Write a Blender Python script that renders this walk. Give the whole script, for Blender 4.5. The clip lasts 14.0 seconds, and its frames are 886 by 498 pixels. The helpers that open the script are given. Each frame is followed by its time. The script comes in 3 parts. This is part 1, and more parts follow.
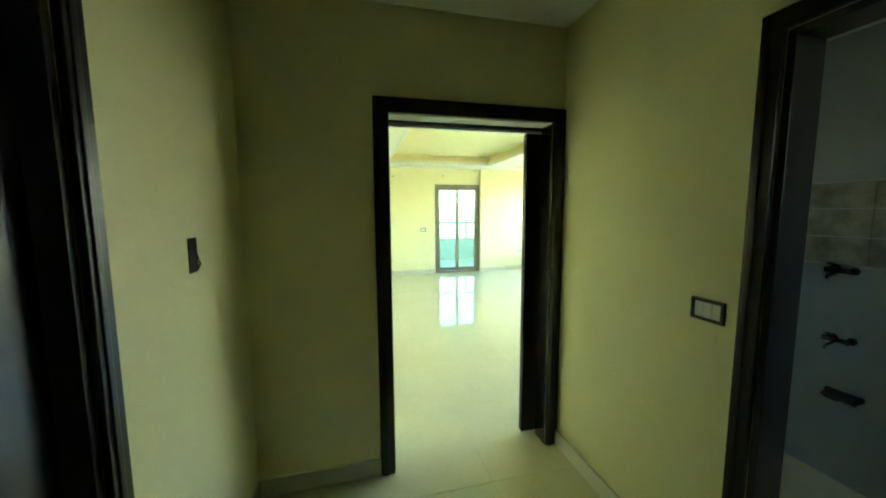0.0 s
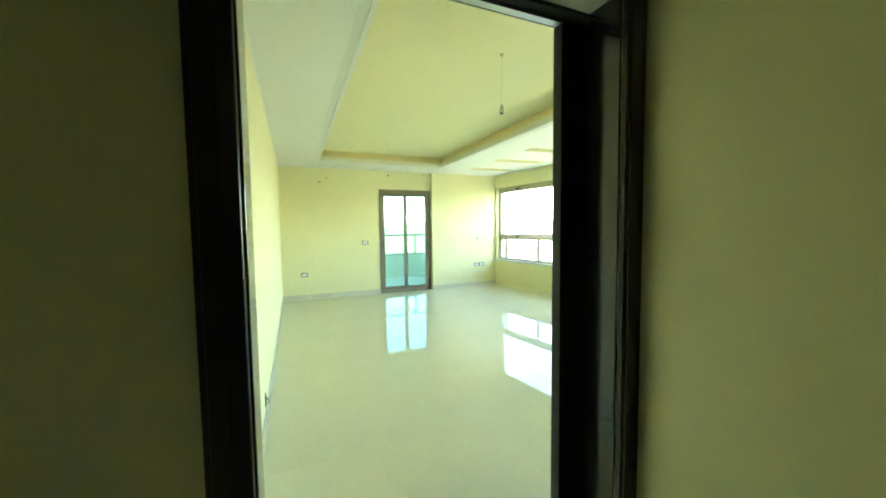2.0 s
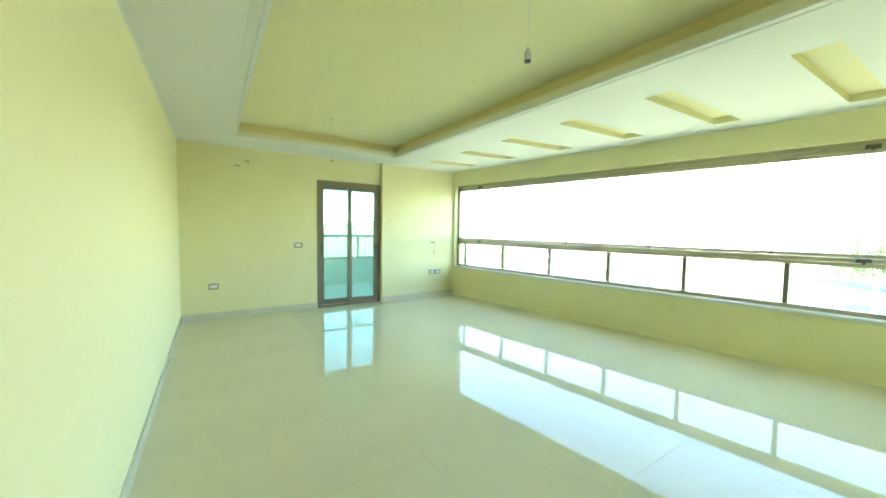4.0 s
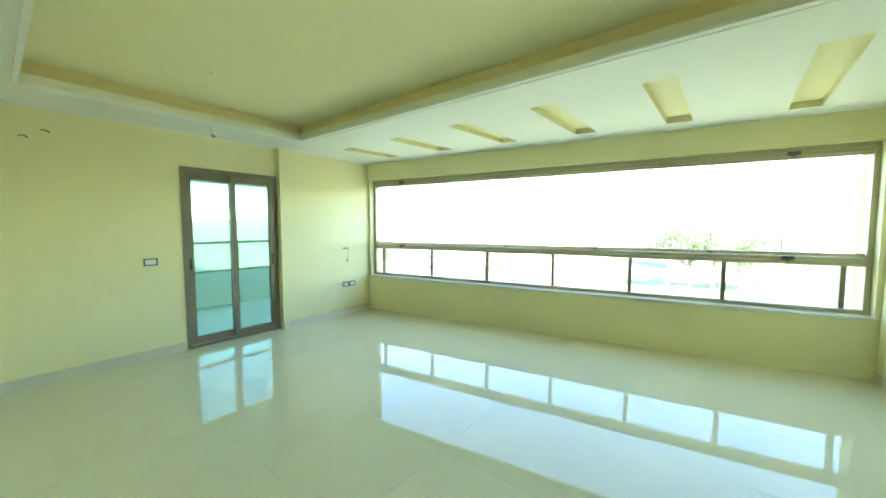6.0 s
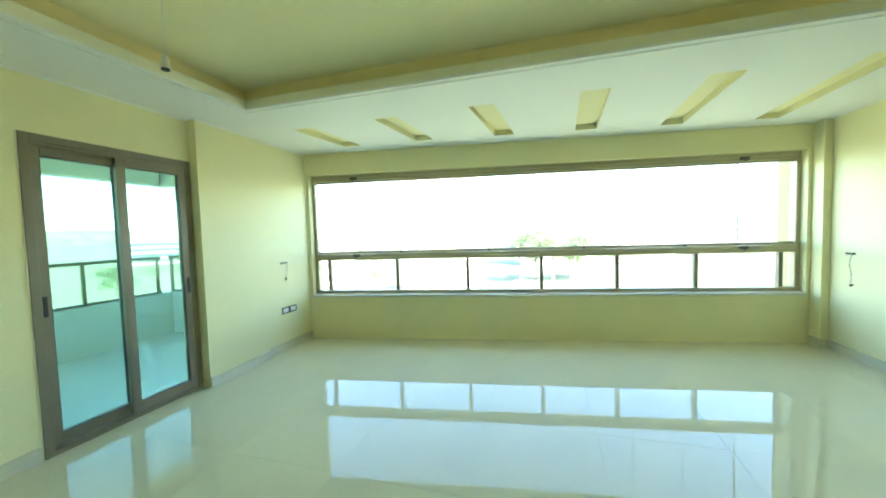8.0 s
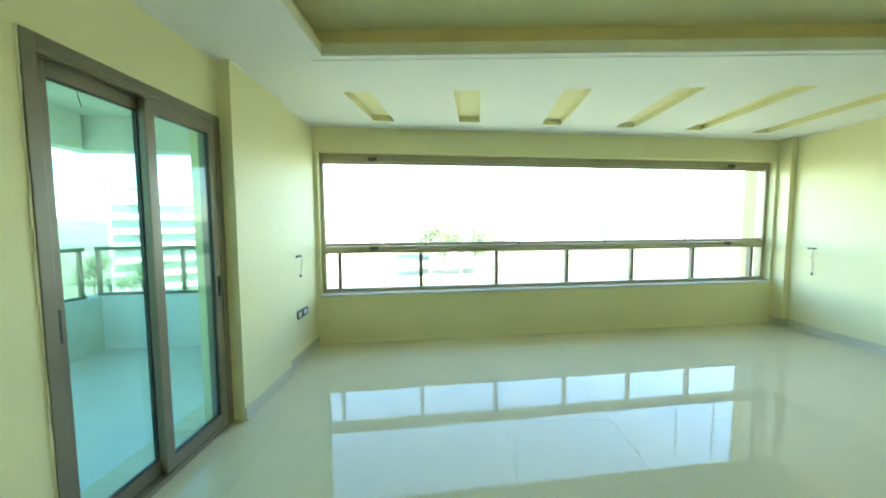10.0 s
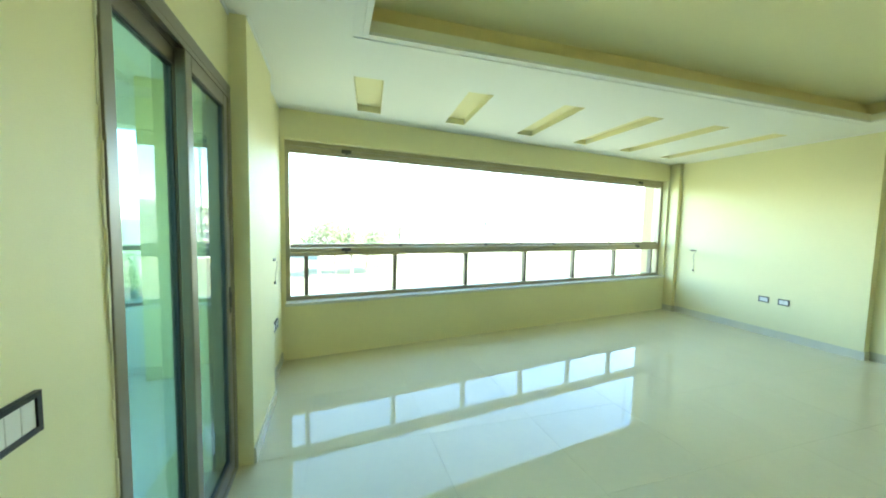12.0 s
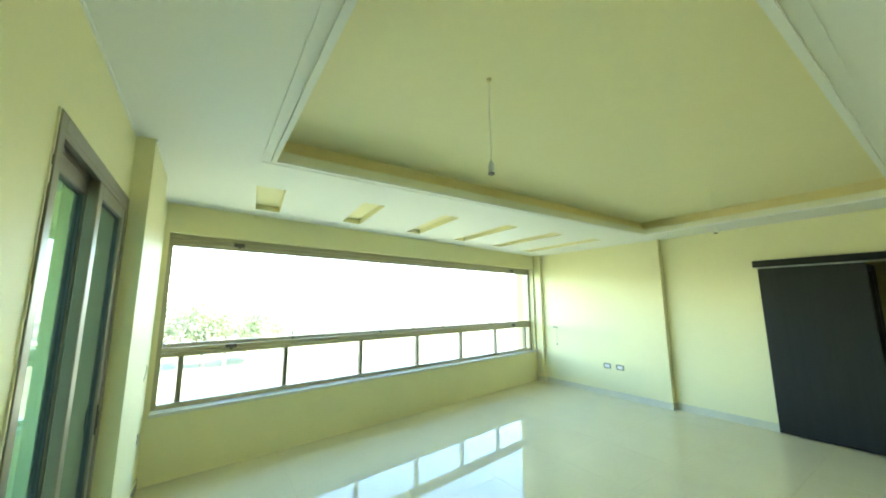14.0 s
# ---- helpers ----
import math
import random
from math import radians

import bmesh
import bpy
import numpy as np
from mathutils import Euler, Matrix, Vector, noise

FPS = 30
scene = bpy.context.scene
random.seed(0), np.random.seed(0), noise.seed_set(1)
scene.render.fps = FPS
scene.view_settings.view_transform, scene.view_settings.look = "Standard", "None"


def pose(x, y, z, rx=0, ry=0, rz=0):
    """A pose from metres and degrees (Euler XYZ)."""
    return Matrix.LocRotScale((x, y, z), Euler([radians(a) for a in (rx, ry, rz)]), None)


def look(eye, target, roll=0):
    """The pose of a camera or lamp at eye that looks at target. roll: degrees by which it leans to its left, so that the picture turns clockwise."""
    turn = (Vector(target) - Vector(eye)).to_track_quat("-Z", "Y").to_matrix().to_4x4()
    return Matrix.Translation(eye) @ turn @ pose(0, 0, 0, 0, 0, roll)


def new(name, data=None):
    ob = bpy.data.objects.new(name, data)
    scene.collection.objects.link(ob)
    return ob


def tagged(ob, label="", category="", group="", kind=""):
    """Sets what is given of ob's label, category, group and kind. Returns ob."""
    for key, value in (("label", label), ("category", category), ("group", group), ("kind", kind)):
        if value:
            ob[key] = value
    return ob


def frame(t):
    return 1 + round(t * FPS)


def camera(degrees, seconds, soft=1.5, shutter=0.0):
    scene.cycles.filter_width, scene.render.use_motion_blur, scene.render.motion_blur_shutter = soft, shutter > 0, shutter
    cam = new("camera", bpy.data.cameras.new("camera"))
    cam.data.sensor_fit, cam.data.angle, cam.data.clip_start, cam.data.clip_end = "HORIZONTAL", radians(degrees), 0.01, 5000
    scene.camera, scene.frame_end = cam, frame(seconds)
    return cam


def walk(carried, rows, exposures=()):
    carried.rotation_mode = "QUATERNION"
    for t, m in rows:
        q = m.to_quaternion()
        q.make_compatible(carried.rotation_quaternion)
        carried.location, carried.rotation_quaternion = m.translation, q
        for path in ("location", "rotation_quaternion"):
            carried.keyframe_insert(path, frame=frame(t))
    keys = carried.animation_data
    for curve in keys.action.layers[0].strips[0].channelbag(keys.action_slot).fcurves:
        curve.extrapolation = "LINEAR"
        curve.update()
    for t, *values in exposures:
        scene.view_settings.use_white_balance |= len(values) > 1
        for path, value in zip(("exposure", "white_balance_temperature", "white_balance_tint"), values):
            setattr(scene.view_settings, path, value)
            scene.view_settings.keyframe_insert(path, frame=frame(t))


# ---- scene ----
cam = camera(103.2, 14.0, soft=2.0)
PATH = [
    (0, (0.613, 0.238, 1.489), (1.099, 2.167, 1.278), -0.30),
    (0.5, (0.662, 0.532, 1.471), (1.210, 2.446, 1.280), 0.16),
    (1, (0.694, 0.748, 1.415), (1.323, 2.640, 1.261), 0.28),
    (1.5, (0.770, 1.062, 1.417), (1.476, 2.928, 1.275), -0.05),
    (2, (0.882, 1.390, 1.342), (1.664, 3.227, 1.221), -0.70),
    (2.5, (0.977, 1.661, 1.319), (1.821, 3.471, 1.219), -0.66),
    (5, (1.076, 3.074, 1.429), (2.409, 4.560, 1.303), 1.05),
    (5.5, (1.108, 3.368, 1.449), (2.569, 4.728, 1.331), 0.37),
    (6, (1.139, 3.678, 1.449), (2.720, 4.896, 1.320), -0.03),
    (6.5, (1.129, 4.044, 1.437), (2.831, 5.083, 1.293), 0.52),
    (7, (1.109, 4.472, 1.434), (2.913, 5.323, 1.288), 0.24),
    (7.5, (1.105, 4.903, 1.431), (2.976, 5.599, 1.310), -1.00),
    (10, (1.209, 6.967, 1.411), (3.204, 6.993, 1.268), -0.31),
    (10.5, (1.281, 7.260, 1.419), (3.268, 7.122, 1.243), -0.19),
    (11, (1.360, 7.562, 1.404), (3.329, 7.254, 1.229), -0.10),
    (11.5, (1.436, 7.799, 1.408), (3.379, 7.353, 1.252), 0.17),
    (12, (1.433, 7.980, 1.428), (3.338, 7.388, 1.285), 1.16),
    (12.5, (1.337, 8.073, 1.475), (3.216, 7.398, 1.353), 1.37),
    (13, (1.213, 8.160, 1.494), (3.038, 7.344, 1.452), 1.46),
    (13.5, (1.124, 8.151, 1.520), (2.868, 7.177, 1.609), 0.74),
    (14, (1.070, 8.112, 1.558), (2.712, 7.012, 1.860), -0.28),
]
walk(cam, [(t, look(eye, target, roll)) for t, eye, target, roll in PATH],
     exposures=[(0.0, 5.1, 7200, 3.5), (1.0, 4.8, 7000, 3.5), (2.0, 4.65, 6950, 4.5), (5.0, 4.16, 6650, 4.5), (7.5, 3.93, 6500, 3), (10.0, 3.82, 6400, 3.5), (14.0, 4.08, 6600, 4)])

# ---------- world and light ----------
SUN_EL, SUN_AZ = 52.0, 222.0     # degrees; azimuth clockwise from +y
world = bpy.data.worlds.new("sky")
scene.world = world
world.use_nodes = True
wn = world.node_tree.nodes
sky = wn.new("ShaderNodeTexSky")
sky.sky_type = "NISHITA"
sky.sun_disc = False
sky.sun_elevation = radians(SUN_EL)
sky.sun_rotation = radians(SUN_AZ)
sky.air_density, sky.dust_density, sky.ozone_density = 1.0, 0.3, 3.2
wn["Background"].inputs["Strength"].default_value = 0.15
world.node_tree.links.new(sky.outputs["Color"], wn["Background"].inputs["Color"])
sun = new("sun", bpy.data.lights.new("sun", "SUN"))
sun.data.energy, sun.data.angle, sun.data.color = 4.0, radians(0.6), (1.0, 0.95, 0.86)
sa, se = radians(SUN_AZ), radians(SUN_EL)
sun.matrix_world = look((60 * math.sin(sa), 60 * math.cos(sa), 80), (60 * math.sin(sa) - math.sin(sa) * math.cos(se), 60 * math.cos(sa) - math.cos(sa) * math.cos(se), 80 - math.sin(se)))


# ---------- materials ----------
def material(name, base, rough=0.5, metal=0.0, spread=0.06, scale=6.0, bump=0.0, bump_scale=80.0, coat=0.0, alt=None, per_object=0.0, spec=0.5):
    """Principled paint or stone: two scales of colour variation, roughness variation and fine relief."""
    m = bpy.data.materials.new(name)
    m.use_nodes = True
    nt = m.node_tree
    n, l = nt.nodes, nt.links
    p = n["Principled BSDF"]
    geo = n.new("ShaderNodeTexCoord")
    big = n.new("ShaderNodeTexNoise")
    big.inputs["Scale"].default_value = scale
    big.inputs["Detail"].default_value = 5
    small = n.new("ShaderNodeTexNoise")
    small.inputs["Scale"].default_value = scale * 14
    small.inputs["Detail"].default_value = 3
    for t in (big, small):
        l.new(geo.outputs["Object"], t.inputs["Vector"])
    add = n.new("ShaderNodeMath")
    add.operation = "MULTIPLY_ADD"
    l.new(small.outputs["Fac"], add.inputs[0])
    add.inputs[1].default_value = 0.35
    l.new(big.outputs["Fac"], add.inputs[2])
    ramp = n.new("ShaderNodeValToRGB")
    e = ramp.color_ramp.elements
    e[0].position, e[1].position = 0.45, 0.9
    other = alt or tuple(c * (1 - 2 * spread) for c in base)
    e[0].color, e[1].color = (*other, 1), (*base, 1)
    l.new(add.outputs[0], ramp.inputs["Fac"])
    col = ramp.outputs["Color"]
    if per_object:
        info = n.new("ShaderNodeObjectInfo")
        hsv = n.new("ShaderNodeHueSaturation")
        mr = n.new("ShaderNodeMapRange")
        mr.inputs["To Min"].default_value, mr.inputs["To Max"].default_value = 1 - per_object, 1 + per_object
        l.new(info.outputs["Random"], mr.inputs["Value"])
        l.new(mr.outputs["Result"], hsv.inputs["Value"])
        l.new(col, hsv.inputs["Color"])
        col = hsv.outputs["Color"]
    l.new(col, p.inputs["Base Color"])
    rr = n.new("ShaderNodeMapRange")
    rr.inputs["To Min"].default_value, rr.inputs["To Max"].default_value = rough * 0.8, min(1.0, rough * 1.2)
    l.new(big.outputs["Fac"], rr.inputs["Value"])
    l.new(rr.outputs["Result"], p.inputs["Roughness"])
    p.inputs["Metallic"].default_value = metal
    p.inputs["Coat Weight"].default_value = coat
    p.inputs["Specular IOR Level"].default_value = spec
    if bump:
        bt = n.new("ShaderNodeTexNoise")
        bt.inputs["Scale"].default_value = bump_scale
        bt.inputs["Detail"].default_value = 4
        l.new(geo.outputs["Object"], bt.inputs["Vector"])
        b = n.new("ShaderNodeBump")
        b.inputs["Strength"].default_value = bump
        b.inputs["Distance"].default_value = 0.01
        l.new(bt.outputs["Fac"], b.inputs["Height"])
        l.new(b.outputs["Normal"], p.inputs["Normal"])
    return m


def wood(name, base, dark, rough=0.35):
    m = material(name, base, rough, alt=dark, scale=3.0, bump=0.04, bump_scale=40)
    nt = m.node_tree
    for t in nt.nodes:
        if t.type == "TEX_NOISE":
            mp = nt.nodes.new("ShaderNodeMapping")
            mp.inputs["Scale"].default_value = (6.0, 6.0, 0.35)
            src = t.inputs["Vector"].links[0].from_socket
            nt.links.new(src, mp.inputs["Vector"])
            nt.links.new(mp.outputs["Vector"], t.inputs["Vector"])
    return m


def glass_material(name, tint, rough=0.0):
    m = bpy.data.materials.new(name)
    m.use_nodes = True
    nt = m.node_tree
    n, l = nt.nodes, nt.links
    n.remove(n["Principled BSDF"])
    tr = n.new("ShaderNodeBsdfTransparent")
    tr.inputs["Color"].default_value = (*tint, 1)
    gl = n.new("ShaderNodeBsdfGlossy")
    gl.inputs["Roughness"].default_value = rough
    lw = n.new("ShaderNodeLayerWeight")
    lw.inputs["Blend"].default_value = 0.5
    pw = n.new("ShaderNodeMath")
    pw.operation = "POWER"
    pw.inputs[1].default_value = 5.0
    fr = n.new("ShaderNodeMath")
    fr.operation = "MULTIPLY_ADD"
    fr.inputs[1].default_value, fr.inputs[2].default_value = 0.85, 0.035
    mx = n.new("ShaderNodeMixShader")
    l.new(lw.outputs["Facing"], pw.inputs[0])
    l.new(pw.outputs[0], fr.inputs[0])
    l.new(fr.outputs[0], mx.inputs["Fac"])
    l.new(tr.outputs["BSDF"], mx.inputs[1])
    l.new(gl.outputs["BSDF"], mx.inputs[2])
    l.new(mx.outputs["Shader"], n["Material Output"].inputs["Surface"])
    return m


CREAM = material("cream_wall_paint", (0.80, 0.745, 0.43), 0.55, spread=0.02, scale=1.2, bump=0.05, bump_scale=160)
WHITE = material("white_ceiling_paint", (0.80, 0.80, 0.77), 0.6, spread=0.015, scale=1.0, bump=0.03, bump_scale=120)
FASCIA = material("pale_cream_trim_paint", (0.80, 0.77, 0.60), 0.55, spread=0.02)
CEIL_CREAM = material("cream_ceiling_paint", (0.82, 0.755, 0.46), 0.6, spread=0.02, scale=1.0, bump=0.03, bump_scale=120)
TILE = material("polished_porcelain", (0.70, 0.655, 0.44), 0.016, spread=0.03, scale=1.6, per_object=0.008, spec=0.36)
# faint smears on the polish
nt = TILE.node_tree
smear = nt.nodes.new("ShaderNodeTexNoise")
smear.inputs["Scale"].default_value = 3.5
smear.inputs["Detail"].default_value = 6
smear.inputs["Distortion"].default_value = 1.5
sr = nt.nodes.new("ShaderNodeMapRange")
sr.inputs["From Min"].default_value, sr.inputs["From Max"].default_value = 0.58, 0.72
sr.inputs["To Min"].default_value, sr.inputs["To Max"].default_value = 0.004, 0.03
wc = nt.nodes.new("ShaderNodeNewGeometry")
nt.links.new(wc.outputs["Position"], smear.inputs["Vector"])
nt.links.new(smear.outputs["Fac"], sr.inputs["Value"])
nt.links.new(sr.outputs["Result"], nt.nodes["Principled BSDF"].inputs["Roughness"])
GROUT = material("tile_grout", (0.70, 0.66, 0.47), 0.8, spread=0.1)
SKIRT = material("beige_skirting_tile", (0.68, 0.655, 0.50), 0.2, spread=0.05, scale=3.0)
ALU = material("bronze_aluminium", (0.20, 0.175, 0.12), 0.38, metal=0.1, spread=0.05, scale=5.0)
# the same bronze, its colour lifted to imitate glare round the window
ALU_GLARE = material("glare_lifted_bronze_aluminium", (0.44, 0.39, 0.245), 0.35, metal=0.1, spread=0.05, scale=5.0)
ALU_DARK = material("dark_gasket", (0.03, 0.03, 0.028), 0.5)
BLACKWOOD = wood("black_stained_wood", (0.016, 0.015, 0.014), (0.007, 0.0065, 0.006), 0.32)
BLACKMATT = wood("black_stained_veneer", (0.014, 0.014, 0.012), (0.008, 0.0075, 0.007), 0.5)
BLACKMATT.node_tree.nodes["Principled BSDF"].inputs["Specular IOR Level"].default_value = 0.3
# cream paint with the yellow of light bounced inside the cove put in
COVE_BOUNCE = material("bounce_yellowed_cream_paint", (0.82, 0.70, 0.36), 0.55, spread=0.03)
BLACKGLOSS = wood("black_lacquered_wood", (0.014, 0.013, 0.012), (0.008, 0.0075, 0.007), 0.2)
BLACKGLOSS.node_tree.nodes["Principled BSDF"].inputs["Coat Weight"].default_value = 0.4
CATCH = material("grey_brown_catch", (0.10, 0.09, 0.075), 0.45)
BLACKPLASTIC = material("black_plastic", (0.02, 0.02, 0.02), 0.35)
GREYPLASTIC = material("grey_cable_sheath", (0.16, 0.16, 0.15), 0.45)
# near-black for the shade inside the open wall boxes
HOLE_SHADE = material("wall_box_shade", (0.012, 0.012, 0.012), 0.9)
WHITEPLASTIC = material("white_plastic", (0.78, 0.77, 0.72), 0.35, spread=0.02)
METAL = material("steel", (0.55, 0.55, 0.53), 0.3, metal=1.0)
SEAL = material("grey_glass_seal", (0.30, 0.34, 0.32), 0.4)
STONE = material("pale_sill_stone", (0.70, 0.69, 0.62), 0.3, spread=0.05, scale=8.0)
GLASS = glass_material("clear_glass", (0.97, 0.99, 0.97))
GLASS_GREEN = glass_material("green_tinted_glass", (0.47, 0.63, 0.585))
BALC_PAINT = material("white_parapet_paint", (0.72, 0.74, 0.70), 0.7, spread=0.04, scale=1.5, bump=0.05)
BALC_TILE = material("balcony_tile", (0.66, 0.68, 0.64), 0.3, spread=0.04, scale=3.0)
RENDER_PAINT = material("outside_render", (0.66, 0.64, 0.52), 0.85, spread=0.06, scale=2.0, bump=0.2, bump_scale=60)
# cream render darkened in colour to offset the strong sky light on it
DIMMED_CREAM = material("dimmed_cream_render", (0.50, 0.42, 0.22), 0.85, spread=0.06, scale=2.0, bump=0.2, bump_scale=60)
BATH_TILE = material("pale_bath_tile", (0.45, 0.50, 0.46), 0.12, spread=0.05, scale=2.5)
BATH_BAND = material("patterned_bath_tile", (0.55, 0.52, 0.36), 0.2, alt=(0.22, 0.22, 0.15), scale=9.0)


# ---------- mesh helpers ----------
def bm_box(bm, x0, x1, y0, y1, z0, z1, m=None):
    v = [bm.verts.new((x, y, z)) for z in (z0, z1) for y in (y0, y1) for x in (x0, x1)]
    for f in ((0, 2, 3, 1), (4, 5, 7, 6), (0, 1, 5, 4), (2, 6, 7, 3), (0, 4, 6, 2), (1, 3, 7, 5)):
        bm.faces.new([v[i] for i in f])
    if m is not None:
        bmesh.ops.transform(bm, matrix=m, verts=v)
    return v


def bm_tube(bm, pts, r, n=8):
    """A tube along a line of points, closed at both ends."""
    rings = []
    for i, p in enumerate(pts):
        p = Vector(p)
        a = Vector(pts[max(0, i - 1)])
        b = Vector(pts[min(len(pts) - 1, i + 1)])
        d = (b - a).normalized()
        s = d.cross(Vector((0, 0, 1)) if abs(d.z) < 0.9 else Vector((1, 0, 0))).normalized()
        u = d.cross(s)
        rr = r[i] if isinstance(r, (list, tuple)) else r
        rings.append([bm.verts.new(p + rr * (math.cos(k * 2 * math.pi / n) * s + math.sin(k * 2 * math.pi / n) * u)) for k in range(n)])
    for a, b in zip(rings, rings[1:]):
        for k in range(n):
            bm.faces.new((a[k], a[(k + 1) % n], b[(k + 1) % n], b[k]))
    bm.faces.new(rings[0][::-1])
    bm.faces.new(rings[-1])


def finish(name, bm, mat, bevel=0.0, smooth=False):
    if bevel:
        bmesh.ops.bevel(bm, geom=list(bm.edges), offset=bevel, segments=2, affect="EDGES", profile=0.6)
    bmesh.ops.recalc_face_normals(bm, faces=list(bm.faces))
    me = bpy.data.meshes.new(name)
    bm.to_mesh(me)
    bm.free()
    me.materials.append(mat)
    if smooth:
        for p in me.polygons:
            p.use_smooth = True
    return new(name, me)


def part(name, bm, mat, parent, label="", bevel=0.0, smooth=False):
    ob = finish(name, bm, mat, bevel, smooth)
    ob.parent = parent
    if label:
        tagged(ob, label)
    return ob


def box_part(name, dims, mat, parent, label="", bevel=0.003):
    bm = bmesh.new()
    bm_box(bm, *dims)
    return part(name, bm, mat, parent, label, bevel)


def structure(name, boxes, mat, label, category, bevel=0.0, m=None):
    bm = bmesh.new()
    for b in boxes:
        bm_box(bm, *b, m=m)
    return tagged(finish(name, bm, mat, bevel), label, category, kind="structure")


def thing(name, m, label, category, group="", kind=""):
    ob = new(name)
    ob.empty_display_size = 0.1
    ob.matrix_world = m
    return tagged(ob, label, category, group, kind)


# ---------- plan ----------
WX = 0.665                # west wall of the living room
NY = 8.52                 # north wall
SY = 2.245                 # south wall beside the sliding door
SE_Y = 2.345               # south wall, proud part
CX0, CX1 = 0.085, 1.832     # corridor
DY = 2.132                # corridor face of the door wall
H = 2.52                  # soffit
TRAY_Z = 2.705            # raised ceiling
HC = 2.53                 # corridor ceiling
BX0, BX1, BZ = 2.508, 3.625, 2.138   # balcony door
WA = Vector((5.335, 8.457, 0))
WD = Vector((0.899, -5.985, 0)).normalized()
WN = Vector((-WD.y, WD.x, 0))
WLEN = 6.05
WM = Matrix(((WD.x, WN.x, 0, WA.x), (WD.y, WN.y, 0, WA.y), (0, 0, 1, 0), (0, 0, 0, 1)))
COLX0, COLX1, COLY, NEY = 3.632, 4.39, 8.43, 8.487   # column and wall between balcony door and window
JOGX = 3.69               # where the south wall steps forward
SECX, SECY = 5.98, 2.42   # column in the south-east corner
WIN_Z0, WIN_Z1 = 0.597, 2.24

# ---------- large structure ----------
structure("wall_west", [(WX - 0.2, WX, SY, NY + 0.2, -0.1, 2.95)], CREAM, "cream painted plaster wall along the living room", "wall")
structure("wall_north", [(WX, BX0, NY, NY + 0.2, -0.1, 2.95), (BX1, 5.4, NY, NY + 0.2, -0.1, 2.95), (BX0, BX1, NY, NY + 0.2, BZ, 2.95),
                         (BX0, BX1, NY + 0.02, NY + 0.2, -0.1, -0.012),
                         (COLX0, COLX1, COLY, NY, -0.1, 2.7), (COLX1, 5.5, NEY, NY, -0.1, 2.7)], CREAM,
          "cream painted plaster wall with a shallow column beside the balcony door", "wall")
structure("wall_east", [(-0.25, WLEN + 0.12, -0.09, 0.16, -0.1, 0.562), (-0.25, WLEN + 0.12, -0.09, 0.16, WIN_Z1, 2.95),
                        (-0.25, 0.0, -0.09, 0.16, 0.562, WIN_Z1), (WLEN, WLEN + 0.12, -0.09, 0.16, 0.562, WIN_Z1)], CREAM,
          "cream painted plaster wall under and over the long window", "wall", m=WM)
structure("wall_south_east", [(JOGX, 6.5, SE_Y - 0.3, SE_Y, -0.1, 2.95), (SECX, 6.30, SE_Y, SECY, -0.1, 2.7)], CREAM,
          "cream painted plaster wall with a narrow corner column", "wall")
OX0, OX1, OZ = 0.797, 1.755, 2.0
structure("wall_south", [(-0.2, OX0, DY, SY, -0.1, 2.95), (OX1, JOGX, DY, SY, -0.1, 2.95), (OX0, OX1, DY, SY, OZ, 2.95)], CREAM,
          "cream painted plaster wall with the doorway to the corridor", "wall")
BDY0, BDY1 = 0.11, 1.026    # bathroom doorway in the corridor's wall
structure("corridor_wall_east", [(CX1, CX1 + 0.12, BDY1, DY, -0.1, 2.95), (CX1, CX1 + 0.12, -2.2, BDY0, -0.1, 2.95), (CX1, CX1 + 0.12, BDY0, BDY1, OZ, 2.95)], CREAM,
          "cream painted corridor wall with the bathroom doorway", "wall")
LDY0, LDY1 = 0.156, 1.076    # door in the corridor's other wall
structure("corridor_wall_west", [(CX0 - 0.12, CX0, LDY1, DY, -0.1, 2.95), (CX0 - 0.12, CX0, -2.2, LDY0, -0.1, 2.95), (CX0 - 0.12, CX0, LDY0, LDY1, OZ, 2.95)], CREAM,
          "cream painted corridor wall with a dark door", "wall")
structure("corridor_wall_south", [(CX0 - 0.12, CX1 + 0.12, -2.4, -2.2, -0.1, 2.95)], CREAM, "cream painted end wall of the corridor", "wall")
structure("corridor_ceiling", [(CX0 - 0.12, CX1 + 0.12, -2.3, DY, HC, HC + 0.05)], WHITE, "white painted corridor ceiling", "ceiling")
structure("roof_slab", [(-1.2, 5.0, -2.6, 10.6, 2.97, 3.2)], RENDER_PAINT, "concrete slab over the flat", "slab")
structure("roof_slab_edge", [(-1.5, WLEN + 0.12, -2.6, 0.2, 2.965, 3.195)], RENDER_PAINT, "concrete slab edge over the long window", "slab", m=WM)


